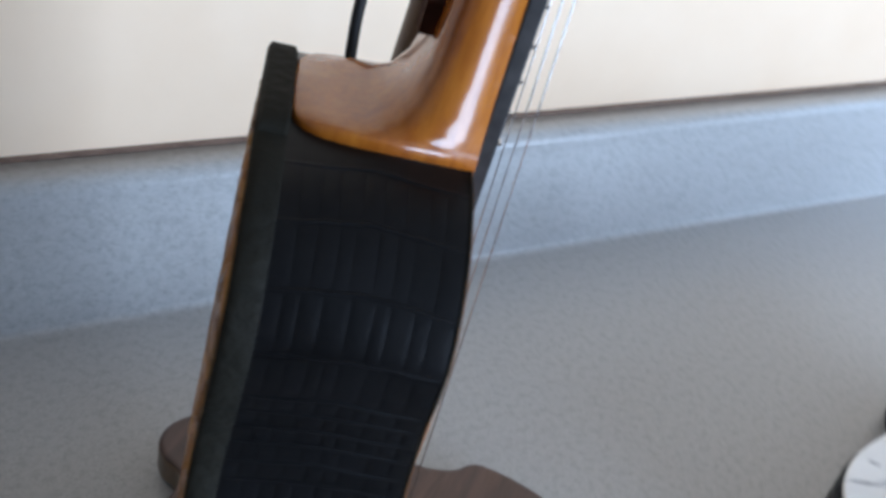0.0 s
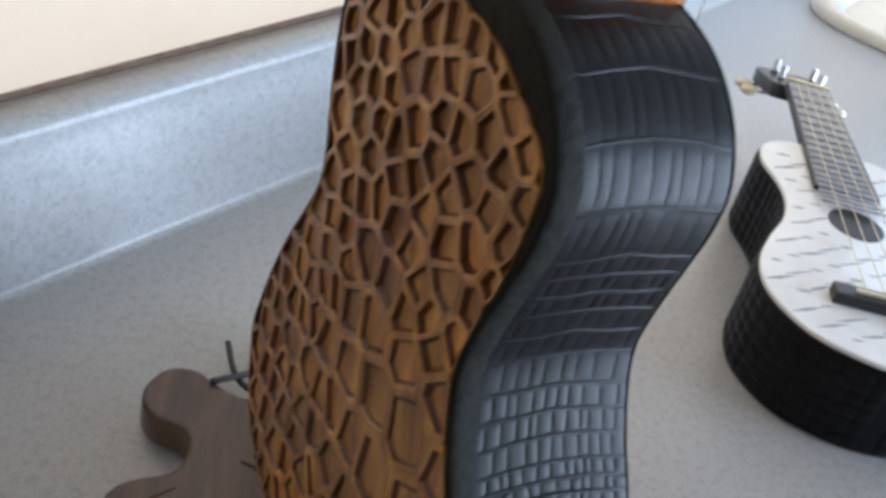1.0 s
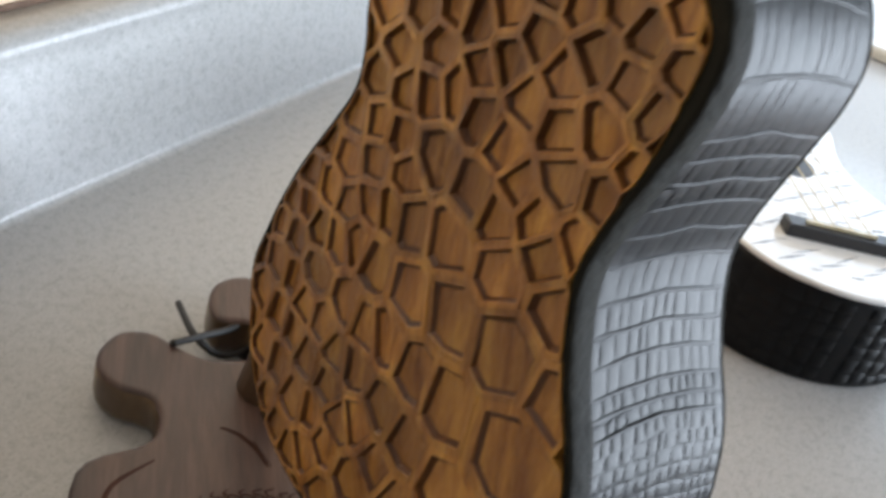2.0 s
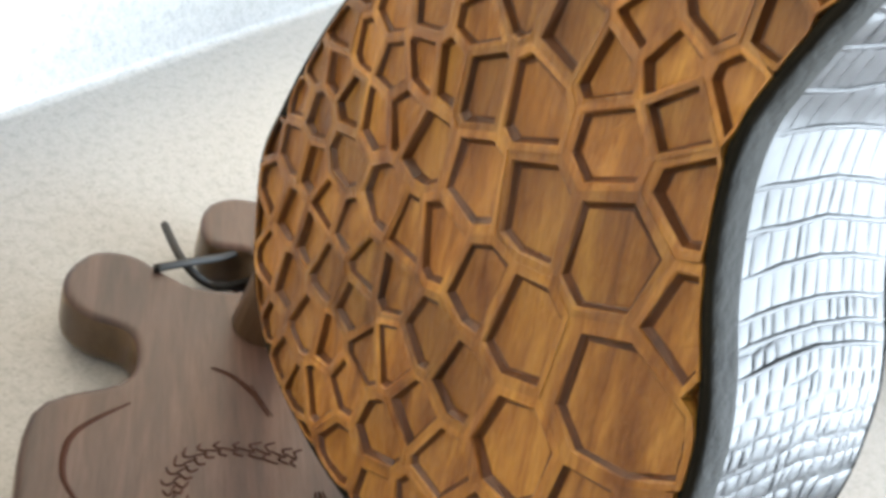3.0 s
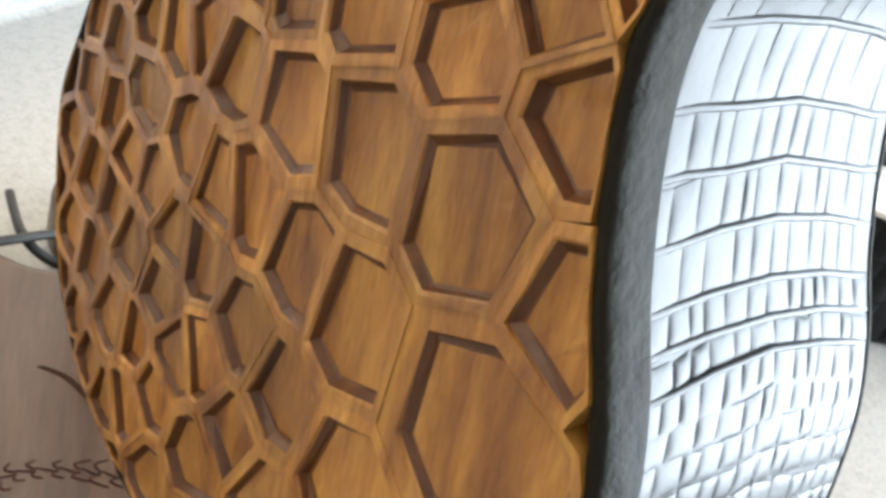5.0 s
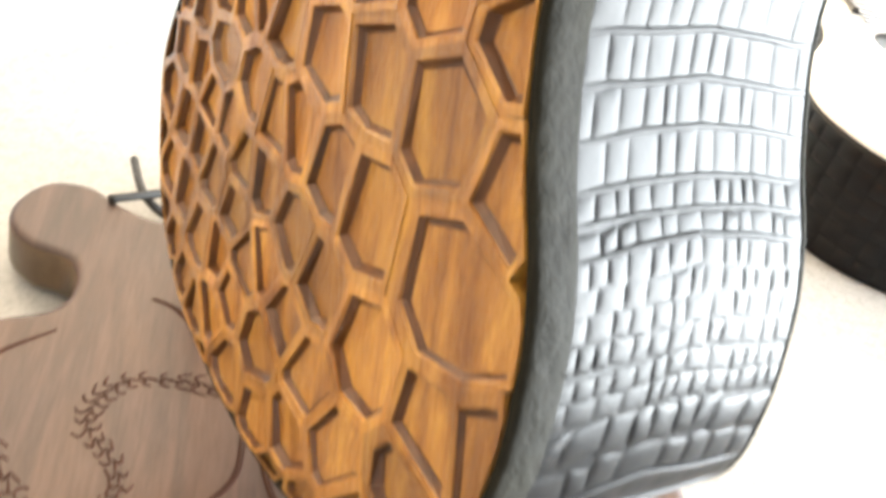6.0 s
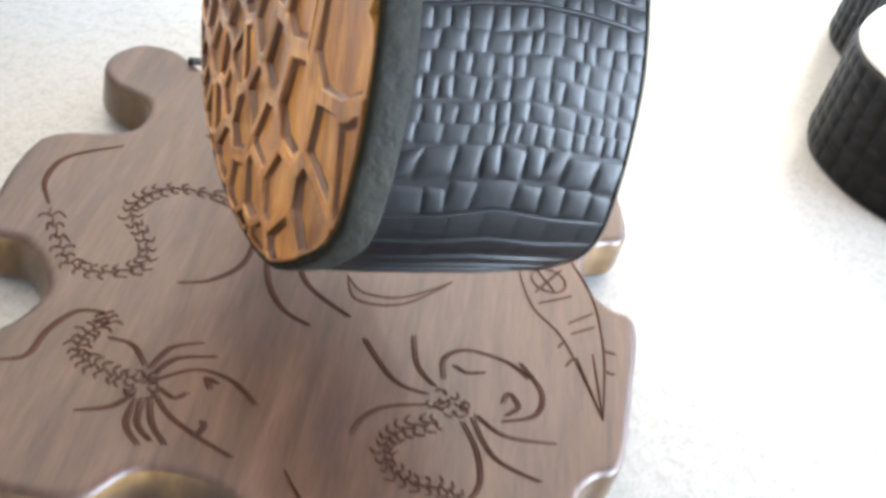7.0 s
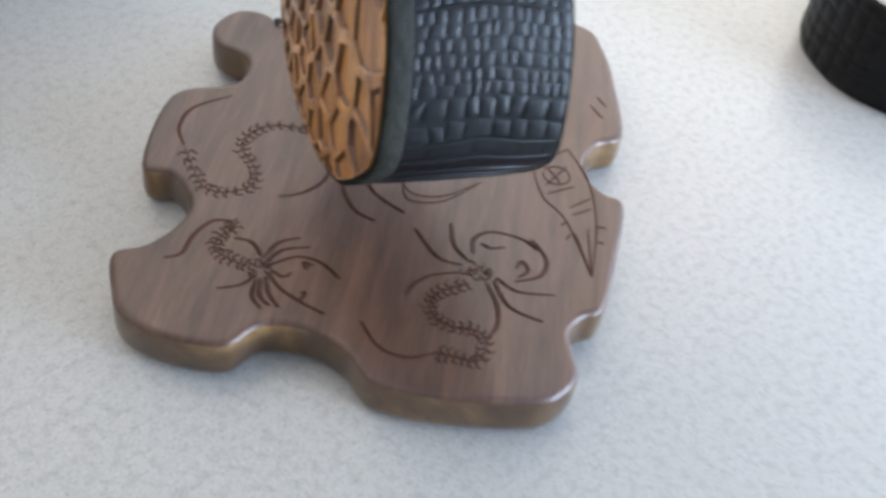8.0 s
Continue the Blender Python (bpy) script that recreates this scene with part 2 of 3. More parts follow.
def wall_with_opening(name, along, at, thick, lo, hi, z0, z1, o_lo, o_hi, oz0, oz1):
    bm = bmesh.new()
    for a0, a1, b0, b1 in ((lo, o_lo, z0, z1), (o_hi, hi, z0, z1), (o_lo, o_hi, z0, oz0), (o_lo, o_hi, oz1, z1)):
        if along == "x":
            box(bm, a0, at, b0, a1, at + thick, b1)
        else:
            box(bm, at, a0, b0, at + thick, a1, b1)
    return structure(name, bm, M_ROOM, "plain toned-down painted wall with a window opening")


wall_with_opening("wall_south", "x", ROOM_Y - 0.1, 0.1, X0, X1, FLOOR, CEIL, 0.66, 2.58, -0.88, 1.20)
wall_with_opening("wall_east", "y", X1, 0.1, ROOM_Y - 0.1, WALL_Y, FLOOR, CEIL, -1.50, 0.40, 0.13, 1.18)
bm = bmesh.new()
box(bm, X0 - 0.1, ROOM_Y - 0.1, FLOOR - 0.1, X1 + 0.1, WALL_Y + 0.1, FLOOR)
structure("floor", bm, M_POST, "brown wooden floor")
bm = bmesh.new()
box(bm, X0 - 0.1, ROOM_Y - 0.1, CEIL, X1 + 0.1, WALL_Y + 0.1, CEIL + 0.1)
structure("ceiling", bm, M_ROOM, "plain toned-down ceiling")
bm = bmesh.new()
box(bm, X0, -0.13, FLOOR, X1, WALL_Y, -0.036)
structure("cabinet_base", bm, M_ROOM, "plain toned-down base cabinets under the worktop")

# ---- the stand ----
BASE_TOP = 0.021
stand = thing("instrument_stand", "walnut display stand with burnt line ornaments and a round post", "stand")
OUTLINE = [
    (0.1663, 0.2829), (0.1302, 0.2496), (0.1368, 0.236), (0.1332, 0.2171), (0.1222, 0.209), (0.1058, 0.206), (0.0924, 0.2094),
    (0.0826, 0.194), (0.0779, 0.1793), (0.0847, 0.1607), (0.1000, 0.1440), (0.1169, 0.1437), (0.1295, 0.1315),
    (0.1341, 0.1151), (0.1325, 0.0995), (0.1389, 0.0873), (0.1505, 0.0741), (0.1682, 0.0581), (0.1816, 0.0502), (0.1968, 0.0516),
    (0.2046, 0.061), (0.2115, 0.0694), (0.2216, 0.0712), (0.2328, 0.0694), (0.2599, 0.0859), (0.2879, 0.1056), (0.2866, 0.1164),
    (0.2884, 0.1279), (0.2964, 0.1373), (0.3116, 0.1418), (0.3268, 0.1396),
]
OUTLINE_FAR = [
    (0.3558, 0.1692), (0.3738, 0.192), (0.3822, 0.214), (0.3611, 0.2473), (0.3429, 0.2499), (0.3271, 0.2598), (0.3177, 0.2825),
    (0.3073, 0.3116), (0.293, 0.32), (0.2789, 0.3147), (0.2708, 0.3031), (0.2793, 0.2915), (0.2733, 0.2799), (0.2588, 0.2788),
    (0.2482, 0.2892), (0.2448, 0.3008), (0.2435, 0.3155), (0.2339, 0.3249), (0.2194, 0.3228), (0.2102, 0.3143), (0.2084, 0.3027),
    (0.2128, 0.289), (0.2047, 0.2784), (0.1933, 0.2752),
]
bm = bmesh.new()
slab(bm, [Vector(p) for p in spline(OUTLINE + OUTLINE_FAR, 5)], 0.0, BASE_TOP, 0.0026, 4, 0.0065)
board = part("base", bm, M_BASE, stand, "walnut base with a scalloped outline", True)
board.data.materials.append(M_EDGE)
for poly in board.data.polygons:
    if poly.normal.z < 0.4:
        poly.material_index = 1
bm = bmesh.new()
tube(bm, [(0.2503, 0.2615, BASE_TOP - 0.002), (0.2535, 0.2516, 0.09), (0.2580, 0.2374, 0.19), (0.2625, 0.2227, 0.29), (0.266, 0.211, 0.37), (0.270, 0.199, 0.46)], 0.0120, 20)
part("post", bm, M_POST, stand, "round brown wooden post", True)


def stroke(points, width, parent, steps=5):
    """A burnt line: a low tapered ridge on the base's top."""
    pts = spline([(x, y, 0) for x, y in points], steps, False)
    bm = bmesh.new()
    left, mid, right = [], [], []
    n = len(pts) - 1
    for i, p in enumerate(pts):
        t = (pts[min(i + 1, n)] - pts[max(i - 1, 0)]).normalized()
        w = width * (0.25 + 0.75 * math.sin(math.pi * min(max(i / n, 0.03), 0.97)) ** 0.6)
        q = Vector((-t.y, t.x, 0)) * w * 0.5
        left.append(p + q + Vector((0, 0, BASE_TOP - 0.0001)))
        mid.append(p + Vector((0, 0, BASE_TOP + 0.0004)))
        right.append(p - q + Vector((0, 0, BASE_TOP - 0.0001)))
    add_loops(bm, [left, mid, right], False, False, False)
    return part("engraving", bm, M_BURNT, parent)


# burnt line ornaments
A_LINES = [
    [(0.1377, 0.1717), (0.1475, 0.1755), (0.1564, 0.1728)],
    [(0.1373, 0.1694), (0.1467, 0.1711), (0.1563, 0.1662)],
    [(0.1370, 0.1674), (0.1491, 0.1647), (0.1548, 0.1564), (0.1551, 0.1451)],
    [(0.1362, 0.1647), (0.1379, 0.1590), (0.1420, 0.1589)],
    [(0.1347, 0.1641), (0.1332, 0.1558), (0.1349, 0.1457), (0.1385, 0.1340)],
    [(0.1292, 0.1660), (0.1220, 0.1653), (0.1137, 0.1690)],
    [(0.1292, 0.1644), (0.1222, 0.1582), (0.1208, 0.1503)],
    [(0.1308, 0.1635), (0.1247, 0.1567), (0.1243, 0.1496)],
    [(0.1323, 0.1625), (0.1279, 0.1547), (0.1266, 0.1467)],
    [(0.1352, 0.1879), (0.1393, 0.1821), (0.1377, 0.1733)],
    [(0.1341, 0.1447), (0.1387, 0.1463), (0.1392, 0.1484)],
    [(0.1507, 0.1573), (0.1496, 0.1605), (0.1478, 0.1566)],
]
A_CHAIN = [(0.1303, 0.1725), (0.1265, 0.1802), (0.1256, 0.1872), (0.1311, 0.1921), (0.1384, 0.1927), (0.1395, 0.1979)]
A_HOOK = [(0.1400, 0.1969), (0.1337, 0.2013), (0.1229, 0.1986), (0.1138, 0.1928), (0.1066, 0.1949)]
B_LINES = [
    [(0.2003, 0.1219), (0.1956, 0.1315), (0.1994, 0.1492)],
    [(0.2046, 0.1227), (0.2061, 0.1319), (0.2142, 0.1422)],
    [(0.1964, 0.1195), (0.1863, 0.1247), (0.1771, 0.1250), (0.1706, 0.1222)],
    [(0.2090, 0.1233), (0.2157, 0.1297), (0.2250, 0.1283), (0.2323, 0.1179), (0.2330, 0.1088)],
    [(0.2357, 0.1152), (0.2321, 0.1025), (0.2230, 0.0974), (0.2123, 0.1015)],
    [(0.2177, 0.1063), (0.2228, 0.1082), (0.2211, 0.1026), (0.2149, 0.1025)],
    [(0.2073, 0.1078), (0.2089, 0.0972), (0.2196, 0.0867)],
    [(0.2054, 0.1074), (0.2002, 0.0934), (0.2051, 0.0797)],
    [(0.2017, 0.1081), (0.1976, 0.0981), (0.1900, 0.0894), (0.1812, 0.0864)],
    [(0.2162, 0.1259), (0.2176, 0.1215), (0.2223, 0.1187)],
]
B_CHAIN = [(0.1957, 0.1119), (0.1852, 0.1153), (0.1772, 0.1141), (0.1726, 0.1080), (0.1746, 0.0993), (0.1808, 0.0924), (0.1803, 0.0855), (0.1709, 0.0805), (0.1657, 0.0868), (0.1608, 0.0933)]
B_HOOK = [(0.1608, 0.0933), (0.1505, 0.0982), (0.1454, 0.1084), (0.1481, 0.1222)]
C_LINES = [
    [(0.2014, 0.2056), (0.1876, 0.1954), (0.1745, 0.1940), (0.1652, 0.1977)],
    [(0.2009, 0.1998), (0.1897, 0.1847), (0.1858, 0.1721), (0.1882, 0.1628)],
    [(0.2062, 0.1909), (0.1998, 0.1771), (0.2017, 0.1593)],
    [(0.2024, 0.2050), (0.1975, 0.1957)],
    [(0.2191, 0.2601), (0.2212, 0.2520), (0.2187, 0.2394)],
    [(0.2218, 0.2471), (0.2159, 0.2341)],
]
C_CHAIN = [(0.2084, 0.2176), (0.2014, 0.2285), (0.1907, 0.2383), (0.1786, 0.2383), (0.1704, 0.2323), (0.1679, 0.2198), (0.1610, 0.2102), (0.1488, 0.2121), (0.1425, 0.2204), (0.1453, 0.2321), (0.1502, 0.2471)]
C_HOOK = [(0.1511, 0.2486), (0.1562, 0.2604), (0.1692, 0.2688), (0.1890, 0.2665)]
POINTED = [
    [(0.2720, 0.1484), (0.2605, 0.1309), (0.2574, 0.1138), (0.2408, 0.0837)],
    [(0.2950, 0.1471), (0.2852, 0.1247), (0.2659, 0.1033), (0.2408, 0.0837)],
    [(0.2720, 0.1484), (0.2841, 0.1480), (0.2950, 0.1471)],
    [(0.2771, 0.1435), (0.2734, 0.1314)],
    [(0.2665, 0.1354), (0.2858, 0.1387)],
    [(0.2636, 0.1311), (0.2773, 0.1272)],
    [(0.2651, 0.1187), (0.2776, 0.1172)],
    [(0.2621, 0.1148), (0.2726, 0.1124)],
    [(0.2549, 0.1062), (0.2408, 0.0837)],
    [(0.2612, 0.1043), (0.2408, 0.0837)],
    [(0.2578, 0.1136), (0.2528, 0.1129)],
    [(0.2539, 0.1068), (0.2483, 0.1058)],
    [(0.2659, 0.1033), (0.2682, 0.1001)],
    [(0.2586, 0.0968), (0.2603, 0.0940)],
    [(0.2148, 0.1744), (0.2138, 0.1654), (0.2237, 0.1570), (0.2442, 0.1539)],
    [(0.2148, 0.1744), (0.2095, 0.1640), (0.2214, 0.1546), (0.2442, 0.1539)],
    [(0.3303, 0.1637), (0.3275, 0.1534)],
    [(0.3383, 0.1668), (0.3360, 0.1584)],
]


def chain(points, width):
    """A row of uneven joints along a curve, each with a bar, two hooked ends and a short spine."""
    run = spline([(x, y, 0) for x, y in points], 3, False)
    for p, q in zip(run, run[1:]):
        if (q - p).length < 0.0005:
            continue
        t = (q - p).normalized()
        n = Vector((-t.y, t.x, 0))
        w = width * 0.5 * pen.uniform(0.75, 1.2)
        step = (q - p).length
        for side in (1, -1):
            tip = p + n * side * w * 1.15 - t * step * pen.uniform(0.0, 0.5)
            elbow = p + n * side * w * 0.7 + t * step * pen.uniform(0.2, 0.5)
            stroke([(p.x, p.y), (elbow.x, elbow.y), (tip.x, tip.y)], 0.0012, stand, 3)
        stroke([(p.x + n.x * w * 0.3, p.y + n.y * w * 0.3), (q.x - n.x * w * 0.2, q.y - n.y * w * 0.2)], 0.0010, stand, 2)


pen = random.Random(17)
for lines, links, hook, knot in ((A_LINES, A_CHAIN, A_HOOK, (0.1333, 0.1687)), (B_LINES, B_CHAIN, B_HOOK, (0.2034, 0.1151)), (C_LINES, C_CHAIN, C_HOOK, None)):
    for pts in lines:
        stroke(pts, 0.0017, stand)
        stroke([(x + 0.0008, y - 0.0007) for x, y in pts], 0.0008, stand)
    chain(links, 0.0062)
    stroke(hook, 0.0024, stand)
    if knot:
        cx, cy = knot
        for k in range(15):
            a, r = pen.uniform(0, 6.28), 0.0052 * math.sqrt(pen.random())
            x, y, turn = cx + r * math.cos(a), cy + r * math.sin(a), pen.uniform(0, 6.28)
            stroke([(x + 0.0016 * math.cos(turn + 1.1 * j), y + 0.0016 * math.sin(turn + 1.1 * j)) for j in range(4)], 0.0011, stand, 3)
for pts in POINTED:
    stroke(pts, 0.0013, stand)
for k in range(3):
    a = k * 2.1
    stroke([(0.2763 + 0.0062 * math.cos(a + 0.3 * j), 0.1371 + 0.0062 * math.sin(a + 0.3 * j)) for j in range(8)], 0.0012, stand, 3)

# ---- the cord that hangs from the post ----
cord = thing("cord", "thin black leather cord hanging down beside the post", "cord")
bm = bmesh.new()
DROP = [(0.258, 0.210, 0.43), (0.238, 0.226, 0.32), (0.235, 0.2305, 0.27), (0.245, 0.237, 0.20), (0.264, 0.246, 0.12)]
tube(bm, spline(DROP + [(0.300, 0.288, 0.045), (0.293, 0.294, 0.022), (0.2753, 0.2966, 0.0175), (0.2570, 0.3003, 0.0205), (0.2418, 0.3042, 0.0225)], 8, False), 0.0016, 8)
part("strand", bm, M_CORD, cord, "", True)
bm = bmesh.new()
tube(bm, spline([(x + 0.002, y + 0.002, z) for x, y, z in DROP] + [(0.296, 0.280, 0.045), (0.284, 0.287, 0.012), (0.2713, 0.2906, 0.0085), (0.2605, 0.2943, 0.0125), (0.2575, 0.3045, 0.0180), (0.2743, 0.3270, 0.0130)], 8, False), 0.0016, 8)
part("strand", bm, M_CORD, cord, "", True)

# ---- the carved ukulele on the stand ----
AX_U, AX_V, AX_N = Vector((0.41898, 0.90800, -0.00000)), Vector((0.06510, -0.03004, 0.99743)), Vector((-0.90566, 0.41790, 0.07169))
ORIGIN = Vector((0.15812, 0.14830, 0.16268))
UKE = Matrix((AX_U, AX_V, -AX_N)).transposed().to_4x4()
UKE.translation = ORIGIN
uke = thing("ukulele", "ukulele with honeycomb-carved golden wood back and black crocodile leather sides", "ukulele", UKE)
DEPTH = 0.0590


def front(v):
    """The depth of the body: deeper towards the bottom."""
    return DEPTH + 0.0120 * max(0.0, min(1.0, (0.07 - v) / 0.14))


RIGHT = [
    (0.0278, -0.0997), (0.0096, -0.0956), (-0.0044, -0.0899), (-0.0149, -0.0814), (-0.0247, -0.0707), (-0.0312, -0.0617), (-0.0338, -0.0532),
    (-0.0338, -0.0439), (-0.0328, -0.0347), (-0.0308, -0.0256), (-0.0277, -0.0154), (-0.0226, -0.0052), (-0.0161, 0.0048), (-0.0100, 0.0167),
    (-0.0063, 0.0264), (-0.0048, 0.0351), (-0.0056, 0.0428), (-0.0072, 0.0517), (-0.0118, 0.0720), (-0.0132, 0.0830), (-0.0122, 0.0940),
    (-0.0056, 0.1055), (0.0044, 0.1148), (0.0172, 0.1210), (0.0357, 0.1247),
]
LEFT = [
    (0.0604, 0.1252), (0.0830, 0.1210), (0.0985, 0.1105), (0.1062, 0.0900), (0.1050, 0.0730), (0.0980, 0.0515), (0.0930, 0.0396),
    (0.0916, 0.0282), (0.0965, 0.0146), (0.1045, -0.0034), (0.1100, -0.0196), (0.1136, -0.0357), (0.1156, -0.0502), (0.1104, -0.0647),
    (0.0996, -0.0832), (0.0806, -0.0955), (0.0602, -0.1001), (0.0440, -0.1009),
]
rim = [Vector(p) for p in spline(RIGHT + LEFT, 6)]
if area(rim) < 0:
    rim = rim[::-1]


def ease(x, lo, hi):
    f = max(0.0, min(1.0, (x - lo) / (hi - lo)))
    return f * f * (3 - 2 * f)


def wood_edge(extra=0.0):
    """The edge of the wooden back: the binding is widest round the top."""
    out = []
    for p, q in zip(rim, inset_loop(rim, 0.001)):
        w = 0.0016 + 0.0025 * ease(p.y, 0.055, 0.085) + 0.0068 * ease(p.y, 0.095, 0.119) + extra
        out.append(p + (q - p) * (w / 0.001))
    return out


RIM_IN = wood_edge()


def arch(u, v):
    """The back bows a little: its depth below the middle."""
    return 0.0022 * (((u - 0.042) / 0.07) ** 2 * 0.8 + ((v - 0.015) / 0.11) ** 2 * 0.3)


bm = bmesh.new()
add_loops(bm, [[(p[0], p[1], 0.009) for p in inset_loop(rim, 0.00015)], [(p[0], p[1], front(p[1]) - 0.0012) for p in inset_loop(rim, 0.00015)]], False, False)
part("side", bm, M_SCALE, uke, "black crocodile leather side", True)


def band(name, d0, d1, out, label):
    bm = bmesh.new()
    loops = []
    lip = [(d0 + 0.0010, None)] if d0 < 0.03 else [(d0, -0.002)]
    for d, o in lip + [(d0 + 0.0001, out - 0.0014), (d0 + 0.0006, out - 0.0005), (d0 + 0.0014, out - 0.0001), (d0 + 0.0026 * (d1 - d0) / 0.008, out), (d1 - 0.0006, out), (d1 - 0.0002, out * 0.6), (d1, -0.002)]:
        run = wood_edge(0.0006) if o is None else inset_loop(rim, -o)
        loops.append([(p[0], p[1], d + (front(p[1]) - DEPTH if d0 > 0.03 else arch(p[0], p[1]))) for p in run])
    add_loops(bm, loops, False, False)
    return part(name, bm, M_BAND, uke, label, True)


band("back_binding", 0.0002, 0.0090, 0.0006, "worn olive-black leather binding")
band("front_binding", DEPTH - 0.0020, DEPTH - 0.0002, 0.0001, "thin dark binding")
bm = bmesh.new()
add_loops(bm, [[(p[0], p[1], front(p[1]) - 0.002) for p in inset_loop(rim, 0.001)], [(p[0], p[1], front(p[1])) for p in inset_loop(rim, 0.001)]])
part("soundboard", bm, M_NECK, uke, "golden wood soundboard")
bm = bmesh.new()
add_loops(bm, [[(p[0], p[1], 0.0062 + arch(p[0], p[1])) for p in wood_edge(0.0004)], [(p[0], p[1], 0.0040 + arch(p[0], p[1])) for p in wood_edge(0.0004)]])
back = part("back", bm, M_BACK, uke, "golden wood back carved into honeycomb cells")


# neck, heel, fretboard
def uke_part(name, bm, mat, label="", smooth=True):
    return part(name, bm, mat, uke, label, smooth)


bm = bmesh.new()
loops = []
NU = 0.052
for v, d0, w in ((0.1210, 0.0090, 0.0225), (0.1264, 0.0090, 0.0225), (0.1272, 0.0098, 0.0224), (0.1277, 0.0200, 0.0220), (0.1286, 0.0290, 0.0214), (0.1312, 0.0345, 0.0208), (0.1370, 0.0385, 0.0200), (0.1470, 0.0410, 0.0190), (0.165, 0.0425, 0.0182), (0.22, 0.0435, 0.0175), (0.32, 0.0440, 0.0168)):
    ring = []
    for k in range(13):
        a = math.pi * k / 12
        ca, sa = math.cos(a), math.sin(a)
        e = 0.34
        ring.append((NU + w * math.copysign(abs(ca) ** e, ca), v, DEPTH - (DEPTH - d0) * abs(sa) ** e))
    loops.append(ring)
add_loops(bm, loops)
neck = uke_part("neck", bm, M_NECK, "glossy golden-brown neck with a carved heel")
bm = bmesh.new()
cap = [(NU + 0.0245 * math.copysign(abs(math.cos(a)) ** 0.5, math.cos(a)), 0.1165 + 0.0122 * max(0.0, math.sin(a)) ** 0.3) for a in (math.pi * k / 16 for k in range(17))]
add_loops(bm, [[(NU + (x - NU) * f, v - (1 - f) * 0.02, d) for x, v in cap] for d, f in ((0.0012, 0.93), (0.0020, 1.0), (0.0088, 1.0), (0.0096, 0.96))])
uke_part("heel_cap", bm, M_BAND, "worn black leather cap on the heel", False)
bm = bmesh.new()
loops = [[(NU + x, 0.150 + y, d) for x, y in ((0.005, 0.010), (0.0, 0.016), (-0.005, 0.010), (-0.003, 0.0), (0.003, 0.0))] for d in (0.0375, 0.0425)]
add_loops(bm, loops)
part("inlay", bm, M_BURNT, neck, "small dark pointed inlay")
bm = bmesh.new()
box(bm, NU - 0.0185, 0.085, DEPTH + 0.0003, NU + 0.0185, 0.320, DEPTH + 0.0048, 0.0006)
fretboard = uke_part("fretboard", bm, M_FRETS, "dark worn fretboard", False)
for k in range(14):
    bm = bmesh.new()
    v = 0.320 - 0.21 * (1 - 2 ** (-(k + 1) / 12)) * 1.62
    box(bm, NU - 0.0187, v - 0.0005, DEPTH + 0.0045, NU + 0.0187, v + 0.0005, DEPTH + 0.0055)
    part("fret", bm, M_METAL, fretboard)
for k in range(4):
    bm = bmesh.new()
    tube(bm, [(NU - 0.0145 + 0.0095 * k, 0.320, DEPTH + 0.0075), (NU - 0.018 + 0.012 * k, -0.030, DEPTH + 0.0175)], 0.00022, 5)
    uke_part("string", bm, M_METAL)
bm = bmesh.new()
box(bm, NU - 0.030, -0.036, DEPTH + 0.0060, NU + 0.030, -0.024, DEPTH + 0.0165, 0.0015)
uke_part("bridge", bm, M_BLACK, "black bridge", False)


# ---- the honeycomb cells of the back ----
def clip(poly, p, nrm):
    """Keep the side of a convex polygon against a normal."""
    out = []
    for i, a in enumerate(poly):
        b = poly[(i + 1) % len(poly)]
        da, db = (a - p).dot(nrm), (b - p).dot(nrm)
        if da <= 0:
            out.append(a)
        if da * db < 0:
            out.append(a + (b - a) * (da / (da - db)))
    return out


def inside(q, loop):
    hit = False
    for a, b in zip(loop, loop[1:] + loop[:1]):
        if (a[1] > q[1]) != (b[1] > q[1]) and q[0] < (b[0] - a[0]) * (q[1] - a[1]) / (b[1] - a[1]) + a[0]:
            hit = not hit
    return hit


LOW_CELLS = [
    (-0.0095, -0.0219), (0.0179, -0.0261), (0.0060, -0.0493), (0.0423, -0.0082), (0.0452, -0.0257), (0.0294, -0.0263), (0.0249, -0.0478),
    (0.0362, -0.0461), (0.0592, -0.0104), (0.0774, -0.0143), (0.0642, -0.0297), (0.0822, -0.0297), (0.0525, -0.0427), (0.0714, -0.0421),
    (0.0608, -0.0579), (0.0430, -0.0576), (0.0540, -0.0751), (0.0308, -0.0628), (0.0187, -0.0666), (0.0921, -0.0391), (0.0841, -0.0545),
    (0.1049, -0.0539), (0.0962, -0.0711), (0.0738, -0.0738), (0.1064, -0.0271), (0.0684, -0.0922), (0.0380, -0.0767), (0.0475, -0.0919),
    (0.0883, -0.0871), (0.0957, -0.0140), (0.1056, -0.0178), (-0.0190, -0.0472), (-0.0284, -0.0432), (-0.0175, -0.0629), (0.0035, -0.0733),
]
HIGH_CELLS = [
    (0.0167, 0.0182), (0.0055, 0.0020), (0.0064, 0.0297), (-0.0026, 0.0202), (-0.0150, 0.0008), (-0.0010, 0.0380), (0.0248, 0.0289),
    (0.0139, 0.0361), (0.0359, 0.0142), (0.0264, -0.0023), (0.0521, 0.0095), (0.0685, 0.0040), (0.0111, 0.0481), (0.0214, 0.0392),
    (0.0338, 0.0295), (0.0519, 0.0299), (0.0666, 0.0267), (0.0873, 0.0221), (0.0609, 0.0073), (0.0848, 0.0087), (0.0985, -0.0046),
    (0.0524, 0.0492), (0.0706, 0.0391),
]
seeds = [Vector(p) for p in LOW_CELLS + HIGH_CELLS]
